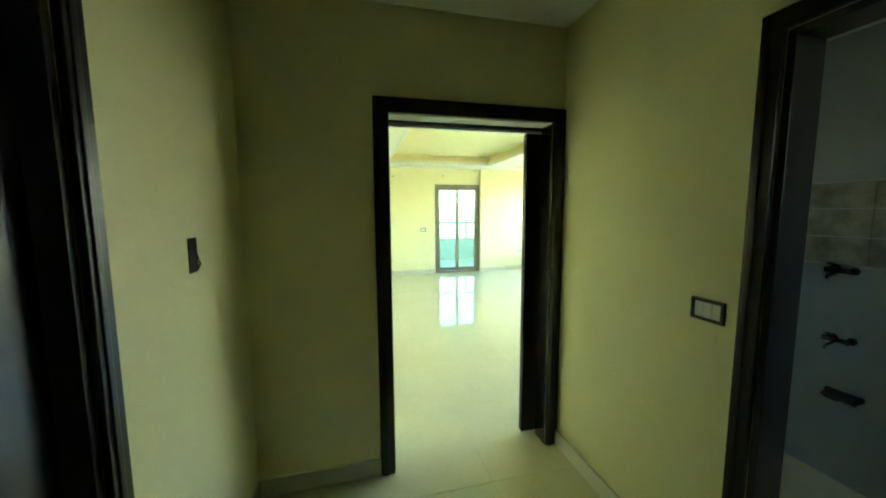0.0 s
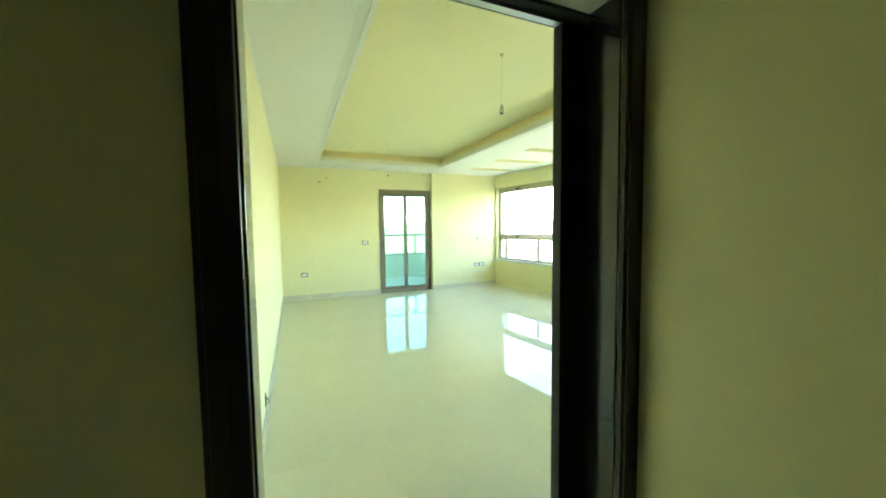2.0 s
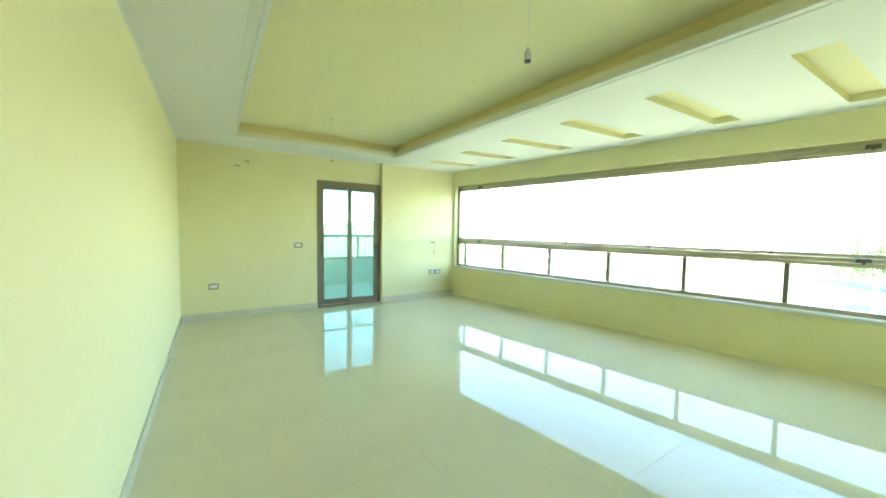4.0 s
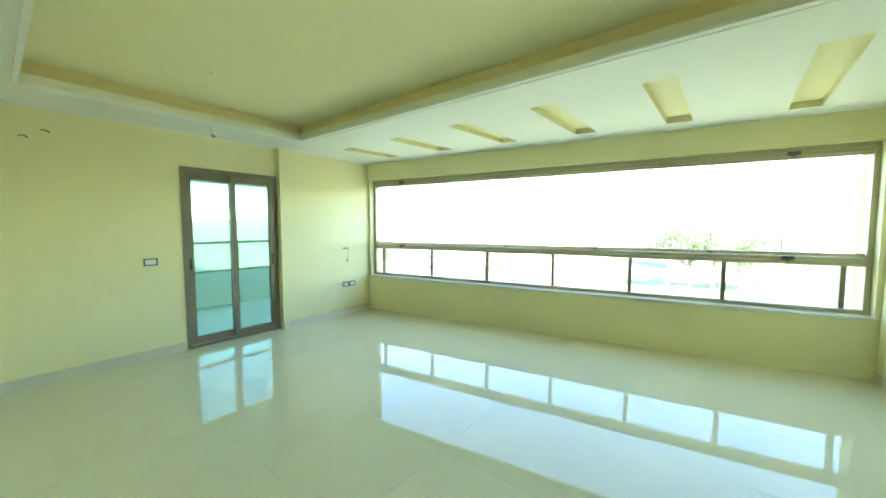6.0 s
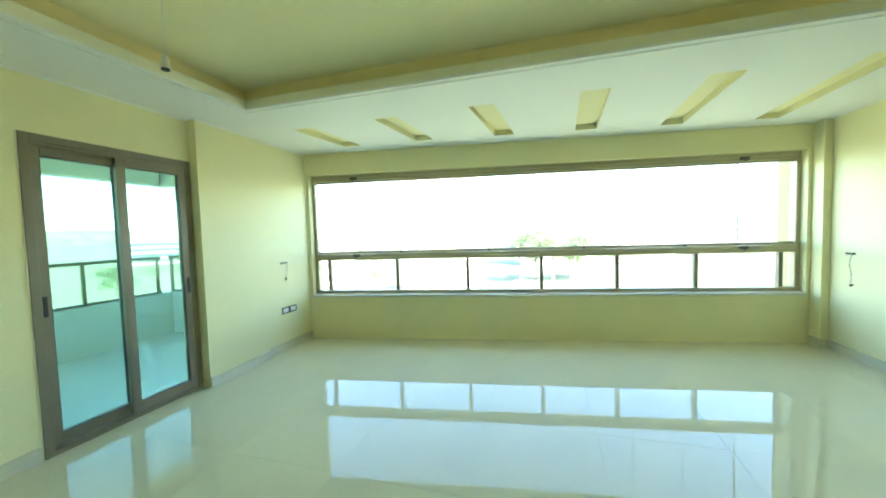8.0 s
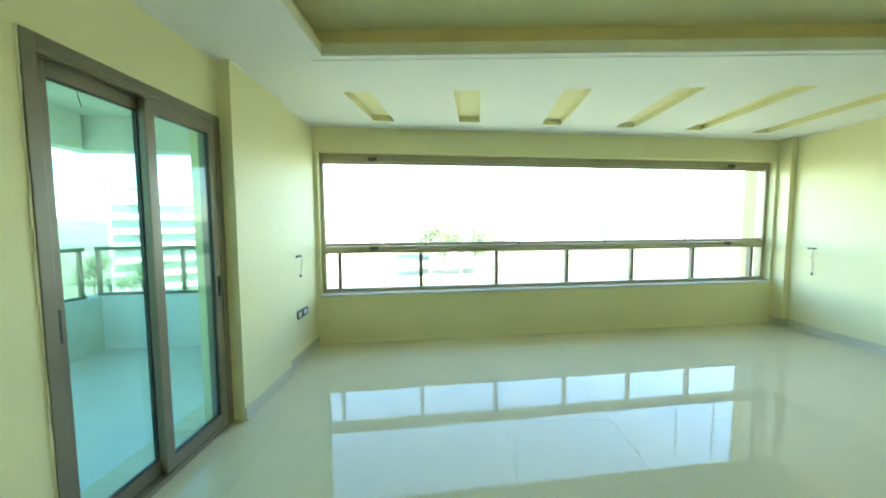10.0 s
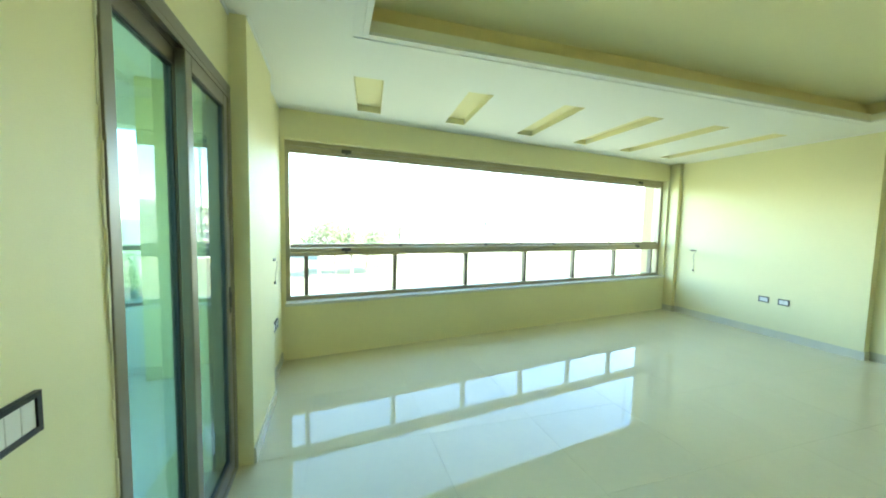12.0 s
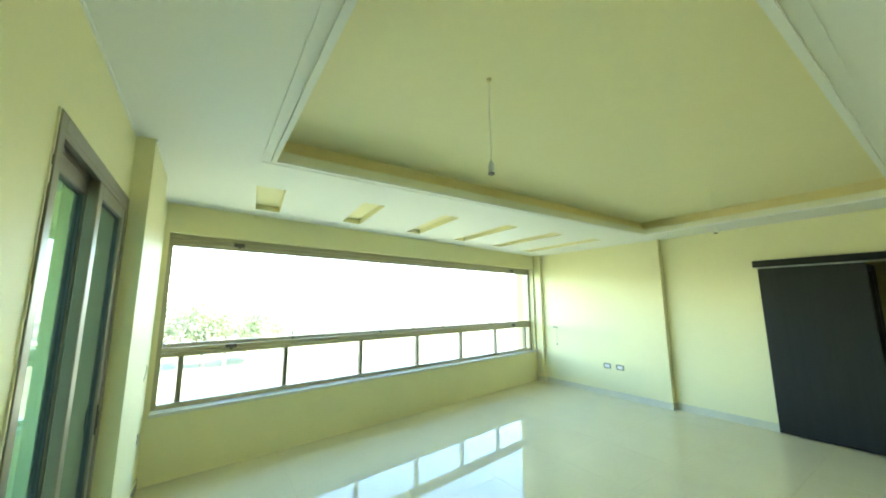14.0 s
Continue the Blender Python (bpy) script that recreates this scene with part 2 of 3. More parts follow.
def soffit():
    """The lowered ceiling with the tray opening and six light slots."""
    tray = [(1.335, 2.93), (3.575, 2.93), (3.575, 7.785), (1.335, 7.785)]
    slots = []
    for i, (cy0, cy1, xe) in enumerate(((7.725, 7.645, 5.075), (6.80, 6.72, 5.15), (5.875, 5.785, 5.29), (4.94, 4.89, 5.42), (4.04, 4.0, 5.57), (3.115, 3.065, 5.73))):
        w = 0.113
        xs = 4.24 - 0.008 * i
        slots.append([(xs, cy0 - w), (xe + 0.015, cy1 - w), (xe - 0.015, cy1 + w), (xs, cy0 + w)])
    bm = bmesh.new()
    outer = [(WX - 0.05, SY - 0.05), (6.5, SY - 0.05), (5.41, NY + 0.05), (WX - 0.05, NY + 0.05)]
    for loop in (outer, tray, *slots):
        v = [bm.verts.new((x, y, H)) for x, y in loop]
        for a, b in zip(v, v[1:] + v[:1]):
            bm.edges.new((a, b))
    bmesh.ops.triangle_fill(bm, use_beauty=True, use_dissolve=False, edges=list(bm.edges), normal=(0, 0, -1))
    def ring(loop, z0, z1):
        lo = [bm.verts.new((x, y, z0)) for x, y in loop]
        hi = [bm.verts.new((x, y, z1)) for x, y in loop]
        n = len(loop)
        for k in range(n):
            bm.faces.new((lo[k], lo[(k + 1) % n], hi[(k + 1) % n], hi[k]))
        return hi
    def flat(a, b, z):
        va = [bm.verts.new((x, y, z)) for x, y in a]
        vb = [bm.verts.new((x, y, z)) for x, y in b]
        for k in range(4):
            bm.faces.new((va[k], va[(k + 1) % 4], vb[(k + 1) % 4], vb[k]))
    def grow(loop, d):
        (x0, y0), (x1, y1) = loop[0], loop[2]
        return [(x0 - d, y0 - d), (x1 + d, y0 - d), (x1 + d, y1 + d), (x0 - d, y1 + d)]
    # moulded edge round the tray: a fine groove and a bead
    flat(grow(tray, 0.002), grow(tray, 0.034), H - 0.013)
    ring(grow(tray, 0.034), H - 0.013, H + 0.002)
    ring(grow(tray, 0.002), H - 0.013, H + 0.006)
    flat(grow(tray, 0.082), grow(tray, 0.092), H - 0.005)
    ring(grow(tray, 0.082), H - 0.005, H + 0.002)
    ring(grow(tray, 0.092), H - 0.005, H + 0.002)
    ob = finish("ceiling", bm, WHITE)
    tagged(ob, "white lowered ceiling with a moulded tray opening and light slots", "ceiling", kind="structure")
    # light slots: cream painted boxes let into the ceiling
    bm = bmesh.new()
    for s in slots:
        sb = bmesh.new()
        sb.faces.new(ring_into(sb, s, H + 0.001, H + 0.06))
        tagged(finish("ceiling_slot", sb, CEIL_CREAM), "cream painted light slot let into the ceiling", "ceiling slot", "ceiling slots", "structure")
    # upstand, hidden ledge and raised tray
    fb = bmesh.new()
    ring_into(fb, tray, H + 0.004, H + 0.068)
    tagged(finish("ceiling_trim", fb, FASCIA), "pale cream upstand round the ceiling tray", "trim", kind="structure")
    up = grow(tray, 0.07)
    a = [bm.verts.new((x, y, H + 0.068)) for x, y in tray]
    b = [bm.verts.new((x, y, H + 0.068)) for x, y in up]
    for k in range(4):
        bm.faces.new((a[k], a[(k + 1) % 4], b[(k + 1) % 4], b[k]))
    cb = bmesh.new()
    ring_into(cb, up, H + 0.068, TRAY_Z)
    tagged(finish("ceiling_cove", cb, COVE_BOUNCE), "cream painted cove round the ceiling tray, yellowed for bounced light", "cove", kind="structure")
    bm.faces.new([bm.verts.new((x, y, TRAY_Z)) for x, y in up])
    ob = finish("ceiling_tray", bm, CEIL_CREAM)
    tagged(ob, "cream painted raised tray of the ceiling with recessed slots", "ceiling", kind="structure")


def ring_into(bm, loop, z0, z1):
    lo = [bm.verts.new((x, y, z0)) for x, y in loop]
    hi = [bm.verts.new((x, y, z1)) for x, y in loop]
    n = len(loop)
    for k in range(n):
        bm.faces.new((lo[k], lo[(k + 1) % n], hi[(k + 1) % n], hi[k]))
    return hi


soffit()


# ---------- skirting ----------
SK, SKH = 0.012, 0.095
structure("baseboard", [
    (WX, WX + SK, SY, NY, 0, SKH), (WX + SK, BX0 - 0.02, NY - SK, NY, 0, SKH),
    (COLX0, COLX1, COLY - SK, COLY, 0, SKH), (COLX1, COLX1 + SK, COLY - SK, NEY - SK, 0, SKH), (COLX1 + SK, 5.235, NEY - SK, NEY, 0, SKH),
    (JOGX - SK, JOGX, SY + SK, SE_Y + SK, 0, SKH), (JOGX, SECX - SK, SE_Y, SE_Y + SK, 0, SKH), (SECX - SK, SECX, SE_Y, SECY + SK, 0, SKH), (SECX, 6.14, SECY, SECY + SK, 0, SKH),
    (2.56, JOGX - SK, SY, SY + SK, 0, SKH),
    (CX0 + SK, OX0 - 0.08, DY - SK, DY, 0, SKH), (CX0, CX0 + SK, LDY1 + 0.09, DY - SK, 0, SKH), (CX1 - SK, CX1, BDY1 + 0.09, DY, 0, SKH)],
    SKIRT, "beige tile skirting along the walls", "skirting", bevel=0.0)


# ---------- doorway with the sliding door ----------
def door_lining(name, m, w, h, depth, label, far_side=True, lining=None, head=None, a=0.06, jt=0.022):
    """Dark architraves and lining round an opening: local x across, y through the wall, z up."""
    d = thing(name, m, label, "door frame", kind="structure")
    lining = lining or BLACKWOOD
    for side in ((-0.018, 0.0),) + (((depth, depth + 0.018),) if far_side else ()):
        y0, y1 = side
        for x0, x1, z0, z1 in ((-a, 0.0, 0.0, h + a), (w, w + a, 0.0, h + a), (0.0, w, h, h + a)):
            bm = bmesh.new()
            bm_box(bm, x0, x1, y0, y1, z0, z1)
            bm_box(bm, x0 + 0.012, x1 - 0.030, y0 - 0.006 if y0 < 0 else y1, y0 if y0 < 0 else y1 + 0.006, z0 + 0.0, z1 - 0.012)
            part("architrave", bm, BLACKWOOD, d, bevel=0.003)
    for x0, x1 in ((0.0, jt), (w - jt, w)):
        box_part("jamb", (x0, x1, 0.0, depth, 0.0, h), lining, d, bevel=0.002)
    box_part("head", (jt, w - jt, 0.0, depth, h - jt, h), head or lining, d, bevel=0.002)
    return d


door_lining("doorway_frame", pose(OX0, DY, 0), OX1 - OX0, OZ, SY - DY, "black stained wooden frame round the living room doorway", far_side=False, lining=BLACKGLOSS, head=WHITE, a=0.077, jt=0.006)
sd = thing("sliding_door", pose(1.66, SY, 0), "black stained wooden sliding door hung open against the wall", "door")
bm = bmesh.new()
bm_box(bm, 0.0, 0.89, 0.022, 0.062, 0.012, 1.965)
part("leaf", bm, BLACKMATT, sd, bevel=0.004)
bm = bmesh.new()
bm_box(bm, -0.97, 0.93, 0.0, 0.085, 1.982, 2.065)
part("track_cover", bm, BLACKMATT, sd, bevel=0.004)
bm = bmesh.new()
bm_box(bm, -0.94, 0.89, 0.03, 0.055, 1.967, 1.98)
part("track", bm, METAL, sd, "aluminium sliding track")

# ---------- corridor doors ----------
door_lining("bathroom_door_frame", pose(CX1, BDY1, 0, 0, 0, -90), BDY1 - BDY0, OZ, 0.12, "black stained wooden frame of the bathroom doorway")
door_lining("corridor_door_frame", pose(CX0, LDY0, 0, 0, 0, 90), LDY1 - LDY0, OZ, 0.12, "black stained wooden frame of a closed door", far_side=False)
cd = thing("corridor_door", pose(CX0, LDY0, 0, 0, 0, 90), "closed black stained wooden door in its frame", "door")
box_part("leaf", (0.024, LDY1 - LDY0 - 0.024, 0.05, 0.09, 0.008, OZ - 0.024), BLACKWOOD, cd, bevel=0.003)
bm = bmesh.new()
bm_tube(bm, [(0.09, 0.05, 1.0), (0.09, 0.0, 1.0), (0.2, 0.0, 1.0)], 0.009)
part("handle", bm, METAL, cd, "steel lever handle")

# ---------- long window ----------
win = thing("window_1", WM, "long bronze aluminium window with folding glass over fixed panes", "window", kind="structure")


def rail(name, u0, u1, v0, v1, z0, z1, bevel=0.004):
    mat = ALU if name == "mullion" else ALU_GLARE
    return box_part(name, (u0, u1, v0, v1, z0, z1), mat, win, bevel=bevel)


rail("top_rail", 0, WLEN, 0.0, 0.09, WIN_Z1 - 0.045, WIN_Z1)
rail("top_track", 0.02, WLEN - 0.02, 0.01, 0.075, WIN_Z1 - 0.085, WIN_Z1 - 0.048)
rail("top_sash_rail", 0.03, WLEN - 0.03, 0.02, 0.06, WIN_Z1 - 0.118, WIN_Z1 - 0.088)
rail("side_frame", 0, 0.045, 0.0, 0.09, WIN_Z0, WIN_Z1 - 0.046)
rail("side_frame", WLEN - 0.045, WLEN, 0.0, 0.09, WIN_Z0, WIN_Z1 - 0.046)
rail("transom", 0.046, WLEN - 0.046, -0.012, 0.09, 1.06, 1.10)
rail("transom_track", 0.046, WLEN - 0.046, 0.0, 0.075, 1.103, 1.145)
rail("lower_sash_rail", 0.05, WLEN - 0.05, 0.02, 0.06, 1.148, 1.185)
rail("bottom_rail", 0.046, WLEN - 0.046, 0.0, 0.09, WIN_Z0, WIN_Z0 + 0.045)
MULL = [0.20, 1.175, 2.14, 3.095, 4.025, 4.94, 5.865]
for u in MULL:
    rail("mullion", u - 0.022, u + 0.022, 0.012, 0.075, WIN_Z0 + 0.046, 1.059)
edges = [0.046] + MULL + [WLEN - 0.046]
for a, b in zip(edges, edges[1:]):
    ob = box_part("pane", (a + 0.01, b - 0.01, 0.04, 0.046, WIN_Z0 + 0.04, 1.065), GLASS, win, bevel=0)
    ob.visible_shadow = False
NP = 10
pw = (WLEN - 0.1) / NP
for i in range(NP):
    u = 0.05 + i * pw
    ob = box_part("folding_pane", (u + 0.0046, u + pw - 0.0046, 0.036, 0.046, 1.18, WIN_Z1 - 0.115), GLASS, win, bevel=0)
    ob.visible_shadow = False
    if i:
        box_part("pane_seal", (u - 0.0045, u + 0.0045, 0.034, 0.048, 1.186, WIN_Z1 - 0.118), SEAL, win, bevel=0)
for u in (0.61, 5.45):
    for z in (WIN_Z1 - 0.06, 1.125):
        bm = bmesh.new()
        bm_box(bm, u - 0.05, u + 0.05, -0.014, 0.004, z - 0.02, z + 0.02)
        bm_box(bm, u - 0.012, u + 0.012, -0.03, -0.012, z - 0.035, z + 0.005)
        part("latch", bm, CATCH, win, "grey-brown catch on the track", bevel=0.003)
for i in range(2, NP, 2):
    u = 0.05 + i * pw
    box_part("hinge", (u - 0.02, u + 0.02, 0.008, 0.02, 1.15, 1.18), ALU, win, bevel=0.002)
bm = bmesh.new()
bm_box(bm, -0.01, WLEN + 0.01, -0.115, 0.02, 0.563, 0.595)
part("sill", bm, STONE, win, "pale stone sill", bevel=0.004)

structure("ceiling_edge_trim", [(WX, COLX0, NY - 0.009, NY, H - 0.011, H - 0.001), (WX, WX + 0.009, SY + 0.1, NY - 0.009, H - 0.011, H - 0.001),
                                (COLX0, COLX1, COLY - 0.009, COLY, H - 0.011, H - 0.001), (COLX1, 5.27, NEY - 0.009, NEY, H - 0.011, H - 0.001),
                                (JOGX, SECX, SE_Y, SE_Y + 0.009, H - 0.011, H - 0.001)], WHITE, "thin white bead where ceiling meets the walls", "trim")

# ---------- balcony door ----------
bd = thing("balcony_door", pose(BX0, NY, 0), "closed bronze aluminium sliding balcony door with green glass", "door", kind="structure")
BW = BX1 - BX0
FR = 0.052


def brail(name, dims, mat=ALU, bevel=0.004, parent=None):
    return box_part(name, dims, mat, parent or bd, bevel=bevel)


brail("frame_side", (0, FR, -0.010, 0.11, 0, BZ))
brail("frame_side", (BW - FR, BW, -0.010, 0.11, 0, BZ))
brail("frame_head", (FR, BW - FR, -0.010, 0.11, BZ - FR, BZ))
brail("threshold", (FR, BW - FR, -0.010, 0.11, 0.0, 0.035))
for y in (-0.0065, 0.032, 0.076):
    brail("head_track", (FR, BW - FR, y - 0.003, y + 0.003, BZ - FR - 0.022, BZ - FR - 0.001), bevel=0)


def leaf(x0, x1, y0):
    z0, z1, s = 0.04, BZ - FR - 0.02, 0.062
    lf = brail("sash", (x0, x0 + s, y0, y0 + 0.036, z0, z1))
    brail("stile", (x1 - s, x1, y0, y0 + 0.036, z0, z1), parent=lf)
    brail("top_bar", (x0 + s, x1 - s, y0, y0 + 0.036, z1 - s, z1), parent=lf)
    brail("bottom_bar", (x0 + s, x1 - s, y0, y0 + 0.036, z0, z0 + s + 0.015), parent=lf)
    g = box_part("glass", (x0 + s - 0.008, x1 - s + 0.008, y0 + 0.015, y0 + 0.021, z0 + s, z1 - s + 0.008), GLASS_GREEN, lf, bevel=0)
    g.visible_shadow = False
    for xa, xb, za, zb in ((x0 + s, x0 + s + 0.006, z0 + s + 0.015, z1 - s), (x1 - s - 0.006, x1 - s, z0 + s + 0.015, z1 - s), (x0 + s, x1 - s, z1 - s - 0.006, z1 - s), (x0 + s, x1 - s, z0 + s + 0.015, z0 + s + 0.021)):
        box_part("gasket", (xa, xb, y0 + 0.008, y0 + 0.03, za, zb), ALU_DARK, lf, bevel=0)
    return lf


mid = BW / 2
leaf(FR + 0.002, mid + 0.035, 0.034)
lf = leaf(mid - 0.035, BW - FR - 0.002, -0.006)
for x, y in ((FR + 0.03, 0.034), (BW - FR - 0.03, -0.006)):
    bm = bmesh.new()
    bm_box(bm, x - 0.012, x + 0.012, y - 0.006, y + 0.002, 0.93, 1.07)
    bm_box(bm, x - 0.006, x + 0.006, y - 0.010, y - 0.004, 0.96, 1.04)
    part("pull", bm, BLACKPLASTIC, bd, "dark recessed pull", bevel=0.002)


# ragged plaster edge along the door frame
for x0, sgn in ((0.0, -1), (BW, 1)):
    rnd = random.Random(int(x0 * 10) + 3)
    bm = bmesh.new()
    z = 0.0
    while z < BZ:
        h = rnd.uniform(0.03, 0.12)
        w = rnd.uniform(0.003, 0.010)
        a, b = sorted((x0, x0 + sgn * w))
        bm_box(bm, a, b, -rnd.uniform(0.003, 0.006), 0.0, z, min(BZ, z + h))
        z += h
    part("sealant", bm, FASCIA, bd, "ragged pale filler along the frame")


# ---------- electrical fittings ----------
def switch_plate(m, label, w=0.12, h=0.078, name="wall_switch", group="switch plates"):
    """Black frame with white rockers; local x along the wall, y out of it, z up."""
    t = thing(name, m, label, "switch" if name == "wall_switch" else "socket", group)
    bm = bmesh.new()
    b = 0.011
    for x0, x1, z0, z1 in ((-w / 2, w / 2, h / 2 - b, h / 2), (-w / 2, w / 2, -h / 2, -h / 2 + b), (-w / 2, -w / 2 + b, -h / 2 + b, h / 2 - b), (w / 2 - b, w / 2, -h / 2 + b, h / 2 - b)):
        bm_box(bm, x0, x1, 0.0, 0.011, z0, z1)
    part("frame", bm, BLACKPLASTIC, t, "black frame")
    n = 3
    pw2 = (w - 2 * b) / n
    for i in range(n):
        x = -w / 2 + b + i * pw2
        box_part("rocker", (x + 0.001, x + pw2 - 0.001, 0.0, 0.008, -h / 2 + b, h / 2 - b), WHITEPLASTIC, t, bevel=0.0015)
    return t


switch_plate(pose(2.21, NY, 1.062, 0, 0, 180), "white light switch in a black frame beside the balcony door")
switch_plate(pose(1.053, NY, 0.477, 0, 0, 180), "white socket plate in a black frame, low on the wall", name="socket", group="sockets")
for x in (4.735, 4.865):
    switch_plate(pose(x, NEY, 0.493, 0, 0, 180), "white socket plate in a black frame near the window", name="socket", group="sockets")
for x in (4.673, 4.448):
    switch_plate(pose(x, SE_Y, 0.486), "white socket plate in a black frame, low on the wall", name="socket", group="sockets")
switch_plate(pose(CX1, 1.193, 1.134, 0, 0, 90), "white light switch in a black frame in the corridor")


def back_box(m, w, h, label):
    """An empty wall box with a loose wire; a near-black sheet imitates the shade inside."""
    t = thing("junction_box", m, label, "wall box", "empty wall boxes")
    bm = bmesh.new()
    for x0, x1, z0, z1 in ((-w / 2, w / 2, h / 2 - 0.004, h / 2), (-w / 2, w / 2, -h / 2, -h / 2 + 0.004), (-w / 2, -w / 2 + 0.004, -h / 2, h / 2), (w / 2 - 0.004, w / 2, -h / 2, h / 2)):
        bm_box(bm, x0, x1, 0.0, 0.004, z0, z1)
    bm_box(bm, -w / 2, w / 2, 0.0, 0.0015, -h / 2, h / 2)
    part("box", bm, HOLE_SHADE, t)
    bm = bmesh.new()
    bm_tube(bm, [(0, 0.002, h / 4), (w / 5, 0.02, 0), (w / 8, 0.025, -h / 4), (-w / 6, 0.012, -h / 2.5)], 0.003, 6)
    part("wire", bm, BLACKPLASTIC, t)
    return t


back_box(pose(CX0, 1.572, 1.349, 0, 0, -90), 0.06, 0.115, "empty dark wall box cut into the corridor wall")
for y, z in ((3.37, 0.99), (3.35, 0.85)):
    back_box(pose(WX, y, z, 0, 0, -90), 0.075, 0.10, "open wall box with loose wires in the cream wall")
back_box(pose(WX, 4.05, 0.17, 0, 0, -90), 0.06, 0.08, "open wall box low in the cream wall")


def wire_bracket(m, label, drop):
    """A short black outlet with a cable hanging out of it."""
    t = thing("cable_outlet", m, label, "cable", "hanging wall cables")
    bm = bmesh.new()
    bm_box(bm, -0.045, 0.05, 0.0, 0.02, -0.008, 0.008)
    part("clip", bm, BLACKPLASTIC, t, bevel=0.002)
    bm = bmesh.new()
    bm_tube(bm, [(-0.03, 0.012, 0), (-0.036, 0.03, -0.1 * drop), (-0.018, 0.03, -0.35 * drop), (-0.032, 0.02, -0.65 * drop), (-0.02, 0.015, -drop)], 0.002, 6)
    part("cable", bm, GREYPLASTIC, t)
    bm = bmesh.new()
    bm_box(bm, -0.028, -0.012, 0.006, 0.022, -drop - 0.025, -drop)
    part("plug", bm, BLACKPLASTIC, t, bevel=0.002)
    return t


wire_bracket(pose(4.74, NEY, 1.09, 0, 0, 180), "thin grey cable hanging out of the wall beside the window", 0.19)
wire_bracket(pose(5.70, SE_Y, 1.075), "thin grey cable hanging out of the wall by the corner column", 0.31)


def pipe_stub(m, label):
    """Short bent wire ends sticking out of the plaster."""
    t = thing("wire_end", m, label, "wire", "wire ends")
    bm = bmesh.new()
    bm_tube(bm, [(0, 0, 0), (0, 0.03, 0.004), (0.03, 0.045, 0.012), (0.055, 0.04, 0.006)], 0.005, 6)
    part("wire", bm, BLACKPLASTIC, t)
    return t


pipe_stub(pose(1.40, NY, 2.232, 0, 0, 180), "grey wire end sticking out high on the cream wall")
pipe_stub(pose(1.53, NY, 2.303, 0, 0, 180), "grey wire end sticking out high on the cream wall")


def pendant(m, drop, label):
    t = thing("pendant_lampholder", m, label, "lamp", "bare lampholders")
    bm = bmesh.new()
    bm_tube(bm, [(0, 0, 0), (0, 0, -0.012), (0, 0, -0.025)], [0.014, 0.012, 0.004], 14)
    part("ceiling_rose", bm, CEIL_CREAM, t, smooth=True)
    bm = bmesh.new()
    bm_tube(bm, [(0, 0, -0.02), (0.004, 0.002, -drop * 0.4), (-0.003, 0, -drop * 0.75), (0, 0, -drop + 0.06)], 0.0018, 6)
    part("cord", bm, WHITEPLASTIC, t)
    bm = bmesh.new()
    bm_tube(bm, [(0, 0, -drop + 0.062), (0, 0, -drop + 0.048), (0, 0, -drop + 0.022), (0, 0, -drop)], [0.006, 0.014, 0.0175, 0.0175], 14)
    part("holder", bm, WHITEPLASTIC, t, smooth=False)
    bm = bmesh.new()
    bm_tube(bm, [(0, 0, -drop - 0.0005), (0, 0, -drop - 0.008)], 0.0165, 14)
    part("socket_mouth", bm, BLACKPLASTIC, t)
    return t


pendant(pose(2.322, 6.98, TRAY_Z), 0.51, "bare white lampholder hanging on a cord")
pendant(pose(2.447, 3.835, TRAY_Z), 0.455, "bare white lampholder hanging on a cord")

# ---------- bathroom beside the corridor ----------
BHX = 3.15
structure("bathroom_wall_east", [(BHX, BHX + 0.1, -2.2, 2.1, -0.1, 2.95)], BATH_TILE, "pale green grey tiled bathroom wall", "wall")
# out of view; the opening is added to bring daylight into bathroom and corridor
structure("bathroom_wall_south", [(CX1 + 0.12, 2.2, -1.6, -1.5, -0.1, 2.95), (2.6, BHX, -1.6, -1.5, -0.1, 2.95), (2.2, 2.6, -1.6, -1.5, -0.1, 1.66), (2.2, 2.6, -1.6, -1.5, 2.1, 2.95)], BATH_TILE,
          "pale tiled bathroom wall, unseen, with an opening added to let light in", "wall")
structure("bathroom_wall_north", [(CX1 + 0.12, BHX, 2.0, 2.1, -0.1, 2.95)], BATH_TILE, "pale tiled bathroom wall", "wall")
structure("bathroom_ceiling", [(CX1 + 0.12, BHX, -1.6, 2.05, 2.4, 2.45)], WHITE, "white bathroom ceiling", "ceiling")
bnd = thing("tile_band", pose(BHX, 0, 0), "patterned olive tile band along the bathroom wall", "tiles", kind="structure")
for k, (z0, z1) in enumerate(((1.20, 1.34), (1.345, 1.49), (1.495, 1.63))):
    for j in range(7):
        y = 0.0 + j * 0.285
        box_part("tile", (-0.008, 0.0, y + 0.001, y + 0.284, z0, z1), BATH_BAND, bnd, bevel=0.001)
for z in (1.19, 1.342, 1.492, 1.635):
    box_part("listel", (-0.014, 0.0, 0.0, 1.99, z, z + 0.006), METAL, bnd, bevel=0)


